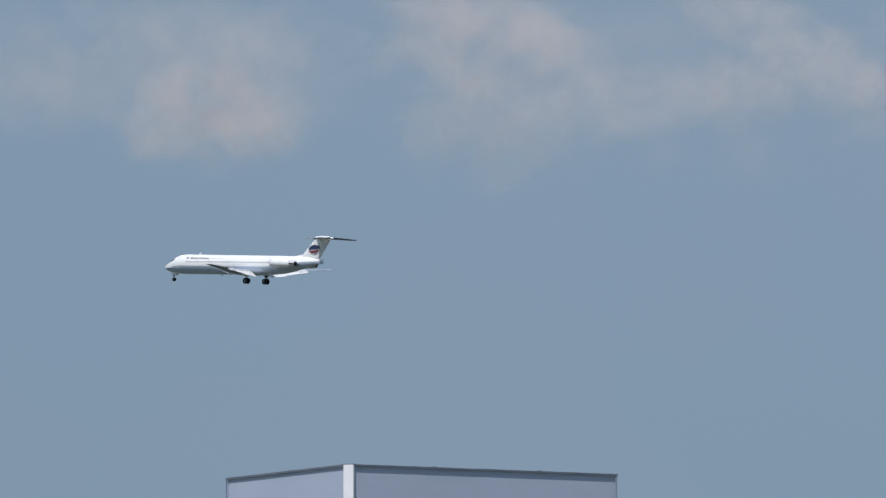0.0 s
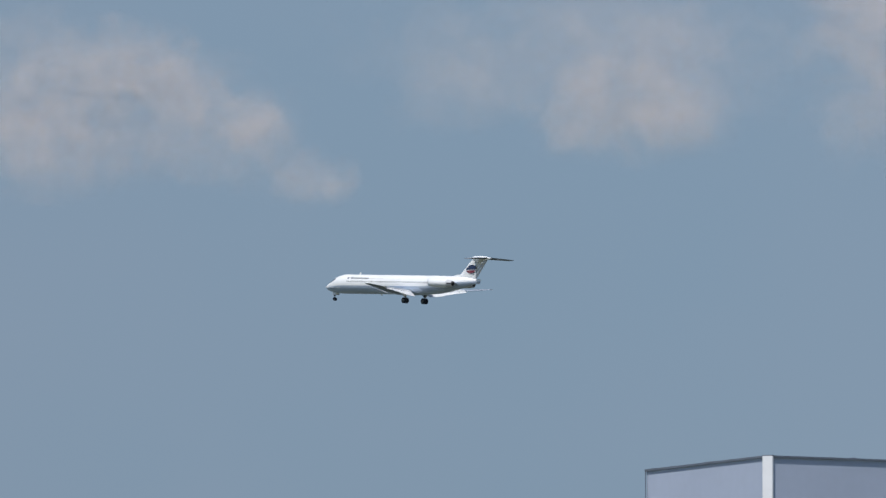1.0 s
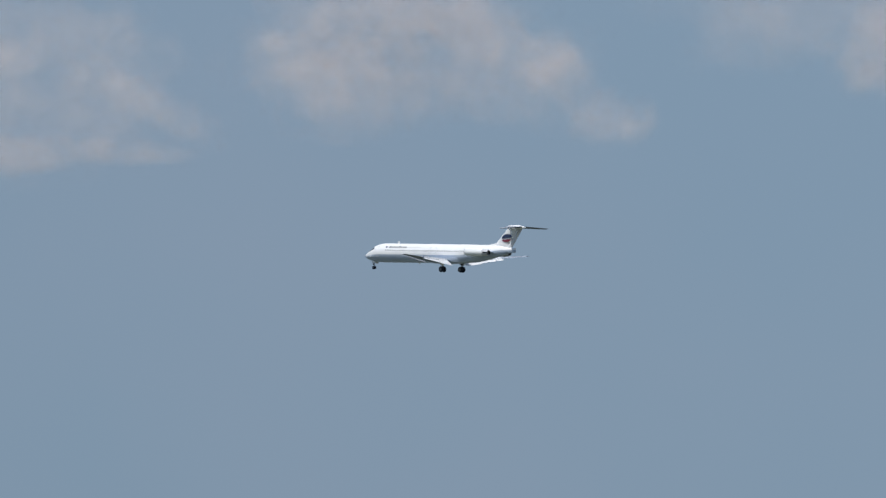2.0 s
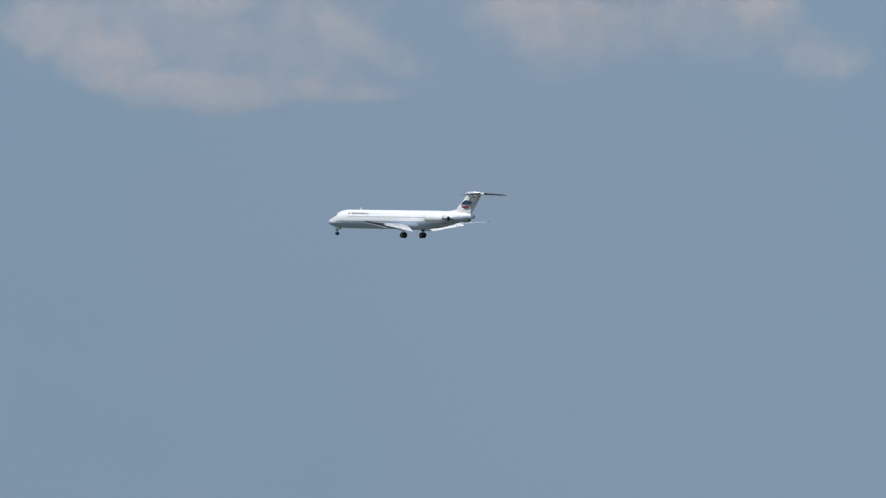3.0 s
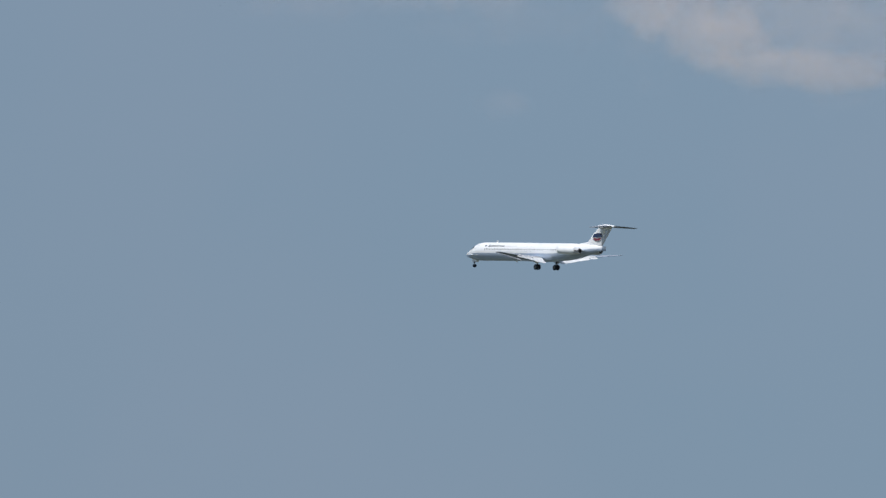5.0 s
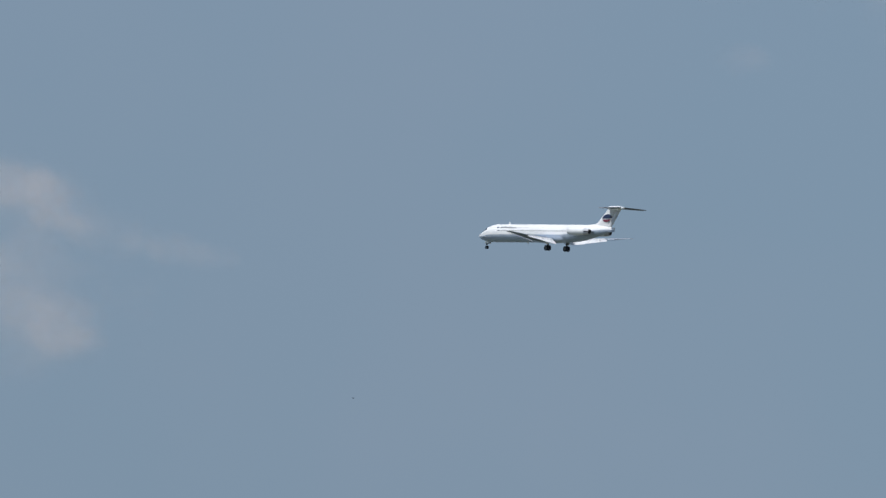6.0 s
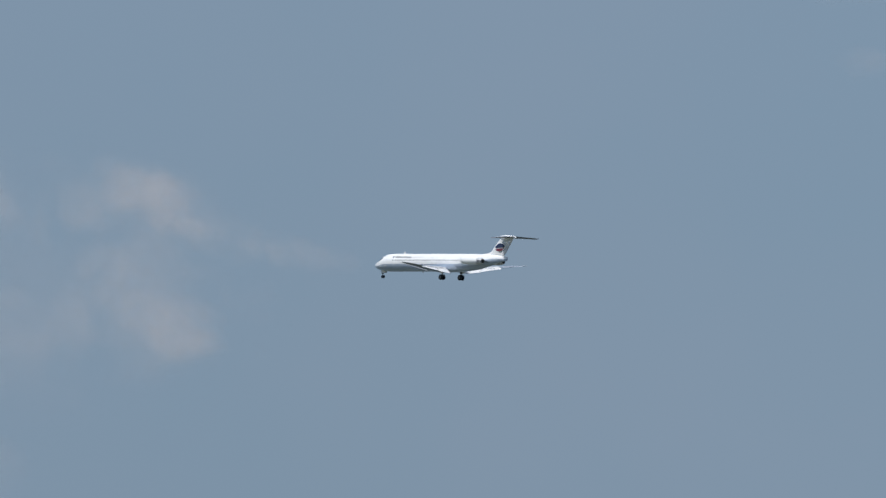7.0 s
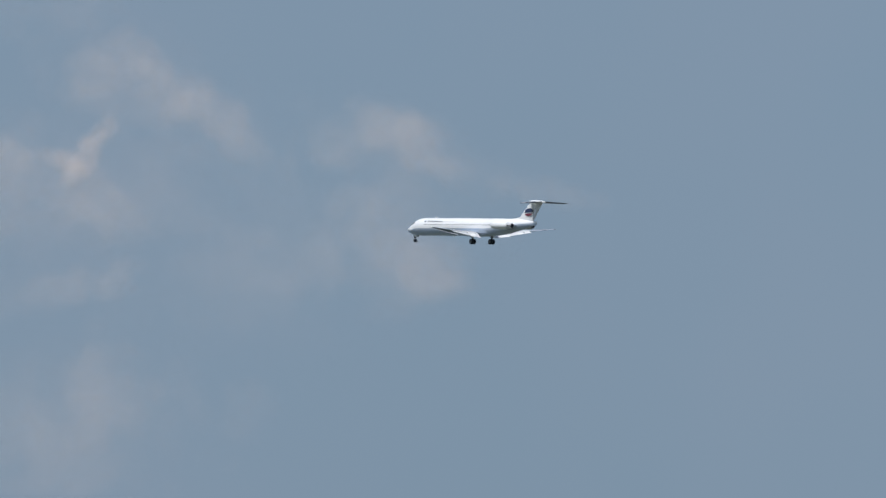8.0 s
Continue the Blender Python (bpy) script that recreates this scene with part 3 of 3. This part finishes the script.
    for s, z in ((9.0, 1.75),):
        bm = bmesh.new()
        loft(bm, [[Vector((a, MAIN - s - y, z + h)) for a, y in ((-0.02, 0.0 + sh), (0.02, 0.0 + sh), (0.03, 0.25 + sh), (0.0, 0.42 + sh), (-0.03, 0.25 + sh))] for h, sh in ((-0.03, 0.0), (0.42, 0.2))])
        add("blade_aerial", bm, WHITE, body)
    bm = bmesh.new()
    loft(bm, [[Vector((a, MAIN - 15 - y, -1.8 - h)) for a, y in ((-0.02, sh), (0.02, sh), (0.0, 0.4 + sh))] for h, sh in ((-0.03, 0.0), (0.35, 0.18))])
    add("lower_aerial", bm, WHITE, body)

    # wings
    for side in (-1, 1):
        bm = bmesh.new()
        xs = [0.6] + [1.3 + 15.13 * i / 14 for i in range(15)]
        loft(bm, wing_rings(side, xs, 0.0, 0.83))
        wing = add("wing", bm, WINGGREY, plane, "grey swept wing with white flaps lowered")
        bm = bmesh.new()
        lead, chord, thick, z = wing_at(16.43)
        tip = foil(lead, chord, thick, side * 16.43, z)
        mid = sum(tip, Vector()) / len(tip)
        loft(bm, [tip, [mid + (p - mid) * 0.8 + Vector((side * 0.16, 0, 0)) for p in tip], [mid + (p - mid) * 0.35 + Vector((side * 0.24, 0, 0)) for p in tip]])
        add("wing_tip", bm, WHITE, wing)
        for x0, x1 in ((2.0, 5.4), (5.45, 7.9), (7.95, 10.6)):
            rings = wing_rings(side, [x0, (x0 + x1) / 2, x1], 0.56, 0.835)
            bm = bmesh.new()
            loft(bm, [[p + Vector((0, 0, 0.03)) for p in ring] for ring in rings])
            add("spoiler", bm, WHITE, wing, "white spoiler panel lying flush")
        for x0, x1, n in ((2.0, 5.4, 3), (5.5, 10.6, 4)):
            bm = bmesh.new()
            loft(bm, flap_rings(side, x0, x1, 12, 0.76, -0.010, 0.16, n))
            add("flap_vane", bm, WHITE, wing)
            bm = bmesh.new()
            loft(bm, flap_rings(side, x0, x1, 30, 0.80, -0.004, 0.29 if x0 > 5 else 0.32, n, 0.25 if x0 > 5 else 0.0))
            add("flap", bm, WHITE, wing, "white trailing flap turned down")
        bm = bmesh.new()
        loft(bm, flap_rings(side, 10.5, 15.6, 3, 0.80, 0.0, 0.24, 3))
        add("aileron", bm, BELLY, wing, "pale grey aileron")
        for x0, x1 in ((2.2, 6.0), (6.05, 9.5), (9.55, 12.8), (12.85, 16.0)):
            bm = bmesh.new()
            loft(bm, flap_rings(side, x0, x1, 24, -0.10, 0.035, 0.14, 3))
            add("slat", bm, WINGGREY, wing)
        for x in (3.2, 5.9, 8.9):
            lead, chord, thick, z = wing_at(x)
            bm = bmesh.new()
            rings = []
            for q, w, d in ((0.55, 0.03, 0.02), (0.64, 0.09, 0.14), (0.80, 0.11, 0.22), (0.95, 0.09, 0.22), (1.04, 0.03, 0.2)):
                c = Vector((side * x, MAIN - lead - chord * q, z - 0.06 * chord * (1 - q) - d * 0.45 - 0.08))
                rings.append([c + Vector((w * math.cos(u), 0, d * 0.5 * math.sin(u))) for u in [math.tau * i / 10 for i in range(10)]])
            loft(bm, rings)
            add("flap_hinge_fairing", bm, WHITE, wing)

    # engines on stub pylons beside the tail
    for side in (-1, 1):
        centre = Matrix.Translation((side * 2.78, MAIN - 31.3, 0.42)) @ pose(0, 0, 0, 1.5)
        bm = bmesh.new()
        turned(bm, [(-0.35, 0.50), (-0.05, 0.56), (0.0, 0.62), (-0.06, 0.68), (-0.4, 0.74), (-1.6, 0.79), (-3.6, 0.79), (-4.7, 0.74), (-5.2, 0.66), (-5.2, 0.60), (-4.6, 0.56), (-2.5, 0.5)][::1], closed=False)
        nacelle = add("engine_nacelle", bm, WHITE, plane, "white tail-mounted engine nacelle")
        nacelle.matrix_basis = centre
        bm = bmesh.new()
        turned(bm, [(0.012, 0.60), (0.02, 0.63), (-0.06, 0.70), (-0.24, 0.735), (-0.24, 0.72), (-0.05, 0.60)], closed=True)
        add("intake_lip", bm, ALLOY, nacelle, "polished intake lip")
        bm = bmesh.new()
        turned(bm, [(-0.34, 0.49), (-0.33, 0.3), (-0.20, 0.16), (-0.05, 0.02)])
        add("fan_spinner", bm, STEEL, nacelle)
        for half in (1, -1):
            bm = bmesh.new()
            ring = []
            for y, r in ((-5.0, 0.735), (-5.9, 0.64), (-6.35, 0.52), (-6.35, 0.46), (-5.9, 0.52), (-5.0, 0.60)):
                ring.append([(r * math.cos(u), y, r * math.sin(u)) for u in [half * math.pi / 2 + radians(-78 + 156 * i / 12) for i in range(13)]])
            loft(bm, ring + ring[:1], caps=False, closed=False)
            add("reverser_bucket", bm, DULLMETAL, nacelle, "dull grey metal thrust reverser bucket")
        bm = bmesh.new()
        turned(bm, [(-4.9, 0.58), (-5.6, 0.50), (-6.45, 0.42), (-6.45, 0.37), (-6.1, 0.35)])
        add("exhaust_pipe", bm, SOOT, nacelle, "dark sooty exhaust pipe")
        bm = bmesh.new()
        loft(bm, [foil(32.6, 4.6, 0.09, side * 1.1, 0.42), foil(32.7, 4.3, 0.09, side * 2.3, 0.42)])
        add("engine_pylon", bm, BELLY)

    # fin, rudder, dorsal fillet
    bm = bmesh.new()
    loft(bm, [foil(35.95, 3.9, 0.11, 0, 1.05, upright=True), foil(36.95, 3.7, 0.11, 0, 2.2, upright=True), foil(40.05, 3.0, 0.11, 0, 5.05, upright=True)])
    fin = add("fin", bm, WHITE, plane, "white swept tail fin with round emblem")
    bm = bmesh.new()
    loft(bm, [[Vector((x, MAIN - s, z)) for x, z in ((-w, zz - 0.5), (w, zz - 0.5), (0.02, zz + h), (-0.02, zz + h))] for s, w, zz, h in ((33.2, 0.05, 1.66, 0.0), (35.2, 0.13, 1.6, 0.25), (36.6, 0.18, 1.52, 0.55), (38.0, 0.18, 1.45, 0.8))])
    add("dorsal_fillet", bm, WHITE, fin)
    bm = bmesh.new()
    loft(bm, [foil(39.9, 1.3, 0.16, 0, 1.25, upright=True), foil(40.7, 1.3, 0.16, 0, 2.2, upright=True), foil(43.0, 1.1, 0.14, 0, 4.95, upright=True)])
    add("rudder", bm, RUDDER, fin, "pale grey rudder")
    # emblem: dark upper and red lower half of a globe with a white gap
    for side in (-1, 1):
        for lo, hi, mat in ((4, 192, NAVY), (202, 342, RED)):
            bm = bmesh.new()
            rings = []
            for off in (0.21, 0.235):
                rings.append([Vector((side * off, MAIN - (39.95 + 1.40 * math.cos(u) + 0.25 * math.sin(u)), 3.15 + 0.80 * math.sin(u))) for u in [radians(lo + (hi - lo) * i / 18) for i in range(19)]])
            loft(bm, rings)
            add("emblem_half", bm, mat, fin, "dark blue and red round emblem", smooth=False)
    # tailplane with elevators and bullet fairing
    bm = bmesh.new()
    prof = [(0.6, 0.03), (0.35, 0.22), (-0.2, 0.36), (-1.4, 0.44), (-3.0, 0.40), (-4.2, 0.2), (-4.7, 0.03)]
    turned(bm, prof, 20)
    bullet = add("bullet_fairing", bm, WHITE, fin)
    bullet.matrix_basis = Matrix.Translation((0, MAIN - 40.3, 5.22))
    for side in (-1, 1):
        bm = bmesh.new()
        loft(bm, [foil(40.5 + 3.1 * k, 3.5 - 1.85 * k, 0.115, side * (0.05 + 5.65 * k), 5.28 - 0.28 * k) for k in [i / 6 for i in range(7)]])
        tail = add("tailplane", bm, WINGGREY, plane, "grey horizontal tailplane on top of the fin")
        bm = bmesh.new()
        loft(bm, [foil(43.0 + 1.75 * k, 1.25 - 0.5 * k, 0.15, side * (0.25 + 5.4 * k), 5.27 - 0.27 * k, twist=radians(-6)) for k in [0, 0.33, 0.66, 1]])
        add("elevator", bm, WINGGREY, tail)

    # landing gear
    def wheel(parent, x, y, z, r, w):
        bm = bmesh.new()
        turned(bm, [(-w / 2, r * 0.62), (-w / 2, r * 0.86), (-w * 0.38, r * 0.97), (0, r), (w * 0.38, r * 0.97), (w / 2, r * 0.86), (w / 2, r * 0.62)], 22)
        tyre = add("wheel", bm, TYRE, parent, "black tyre")
        tyre.matrix_basis = pose(x, y, z, 0, 0, 90)
        bm = bmesh.new()
        turned(bm, [(-w * 0.52, r * 0.2), (-w * 0.5, r * 0.6), (w * 0.5, r * 0.6), (w * 0.52, r * 0.2)], 16)
        add("rim", bm, STEEL, tyre)

    for side in (-1, 1):
        x = side * 2.54
        bm = bmesh.new()
        tube(bm, (side * 2.45, 0.15, -1.3), (x, 0, -2.35), 0.17)
        tube(bm, (x, 0, -2.3), (x, 0, -3.06), 0.10)
        tube(bm, (x - 0.42, 0, -3.06), (x + 0.42, 0, -3.06), 0.08)
        tube(bm, (side * 1.5, 0.1, -1.6), (x, 0, -2.3), 0.07)
        tube(bm, (x, -0.9, -1.45), (x, 0, -2.35), 0.06)
        tube(bm, (x, -0.22, -2.25), (x, -0.34, -2.65), 0.045)
        tube(bm, (x, -0.34, -2.65), (x, -0.06, -3.0), 0.045)
        gear = add("main_gear", bm, STEEL, plane, "lowered main landing gear leg with twin wheels")
        for off in (-0.33, 0.33):
            wheel(gear, x + off, 0, -3.06, 0.57, 0.40)
        bm = bmesh.new()
        box(bm, (x + side * 0.23 - 0.02, -0.5, -2.3), (x + side * 0.23 + 0.02, 0.45, -1.4), 0.01)
        add("gear_door", bm, WHITE, gear)
    bm = bmesh.new()
    tube(bm, (0, 22.0, -1.2), (0, 22.07, -2.4), 0.10)
    tube(bm, (0, 22.07, -2.35), (0, 22.07, -2.95), 0.065)
    tube(bm, (-0.25, 22.07, -2.95), (0.25, 22.07, -2.95), 0.05)
    tube(bm, (0, 23.0, -1.4), (0, 22.05, -2.2), 0.05)
    gear = add("nose_gear", bm, STEEL, plane, "lowered nose landing gear leg with twin wheels")
    for off in (-0.18, 0.18):
        wheel(gear, off, 22.07, -2.95, 0.33, 0.18)
    for side in (-1, 1):
        bm = bmesh.new()
        box(bm, (side * 0.42 - 0.015, 21.3, -2.15), (side * 0.42 + 0.015, 22.3, -1.5), 0.008)
        add("nose_gear_door", bm, WHITE, gear)
    bm = bmesh.new()
    box(bm, (-0.22, 22.12, -2.45), (0.22, 22.2, -2.15), 0.02)
    add("spray_deflector", bm, STEEL, gear)
    return plane


# ---- insects that cross the view close by ----
def build_insect(length):
    bug = tagged(empty("insect"), "tiny dark insect flying in mid air", "insect", "flying insects")
    bm = bmesh.new()
    bmesh.ops.create_uvsphere(bm, u_segments=12, v_segments=8, radius=1.0)
    for v in bm.verts:
        pinch = 0.75 + 0.25 * abs(v.co.y - 0.3)
        v.co = Vector((v.co.x * 0.17 * pinch, v.co.y * 0.5, v.co.z * 0.17 * pinch)) * length
    part("body", bm, TYRE, bug, "", True)
    for side in (-1, 1):
        bm = bmesh.new()
        rim = [Vector((side * (0.10 + 0.55 * (0.5 - 0.5 * math.cos(u))), 0.12 + 0.16 * math.sin(u) - 0.1 * (1 - math.cos(u)), 0.12)) * length for u in [math.tau * i / 14 for i in range(14)]]
        loft(bm, [rim, [p + Vector((0, 0, 0.012 * length)) for p in rim]])
        part("wing", bm, STEEL, bug)
    return bug


insects = [build_insect(0.0055), build_insect(0.0038), build_insect(0.0042)]
airliner = build_airliner()


def motions():
    """The airliner flies level to slightly sinking on a straight approach, nose up."""
    rows = []
    # seconds, bank and metres ahead of a steady speed: it rocks gently, port wing low for most of the way
    for t, bank, ahead in (
        (0.00, -1.3, -0.27), (0.50, -0.8, 1.09), (0.60, -0.8, -0.30), (1.00, -0.8, -1.12), (1.50, -1.5, 0.57),
        (1.70, -1.7, 0.82), (1.80, -1.8, -0.47), (2.00, -2.0, 0.00), (2.75, -2.4, 0.00), (3.50, -2.6, 0.00),
        (4.00, -2.2, 0.00), (4.50, -2.0, 0.00), (5.20, -0.9, 0.00), (5.80, 0.2, 0.00), (6.00, 0.3, 0.00), (6.50, -0.2, 0.00),
        (7.00, -0.9, 0.00), (7.50, -1.4, 0.00), (8.00, -1.6, 0.00),
    ):
        gone = t + ahead / 71.43
        rows.append((t, pose(176.351 - 47.772 * gone, 3916.260 + 53.103 * gone, 299.761 - 1.59 * gone, np.interp(t, (0.0, 4.5, 6.5, 7.3, 8.0), (3.7, 3.6, 3.1, 3.0, 3.15)), bank, 41.975)))
    walk(airliner, rows)
    # seconds, azimuth, elevation: each insect flies on in a straight line before and after
    for bug, away, seen in ((insects[0], 40.0, ((3.4, -0.621, 4.149), (3.5, -0.204, 4.131), (3.6, 0.056, 4.114), (3.7, 0.487, 4.090))),
                            (insects[1], 30.0, ((5.9, -2.694, 3.433), (6.0, -2.054, 3.445), (6.1, -1.041, 3.469))),
                            (insects[2], 40.0, ((3.3, 0.556, 4.232), (3.5, 0.611, 4.255), (3.6, 0.624, 4.264)))):
        legs = [(t, toward(a, e, away)) for t, a, e in seen]
        (t0, p0), (t1, p1) = legs[0], legs[-1]
        speed = (p1 - p0) / (t1 - t0)
        stray = Vector((0, 0, 1.6)) if bug is insects[2] else Vector()
        legs = [(0.0, p0 - speed * t0 + 4 * stray), (t0 - 0.6, p0 - 0.6 * speed + stray)] + legs + [(t1 + 0.6, p1 + 0.6 * speed + stray), (8.0, p1 + speed * (8.0 - t1) + 4 * stray)]
        walk(bug, [(t, pose(p.x, p.y, p.z, 0, 0, -90)) for t, p in legs])


motions()
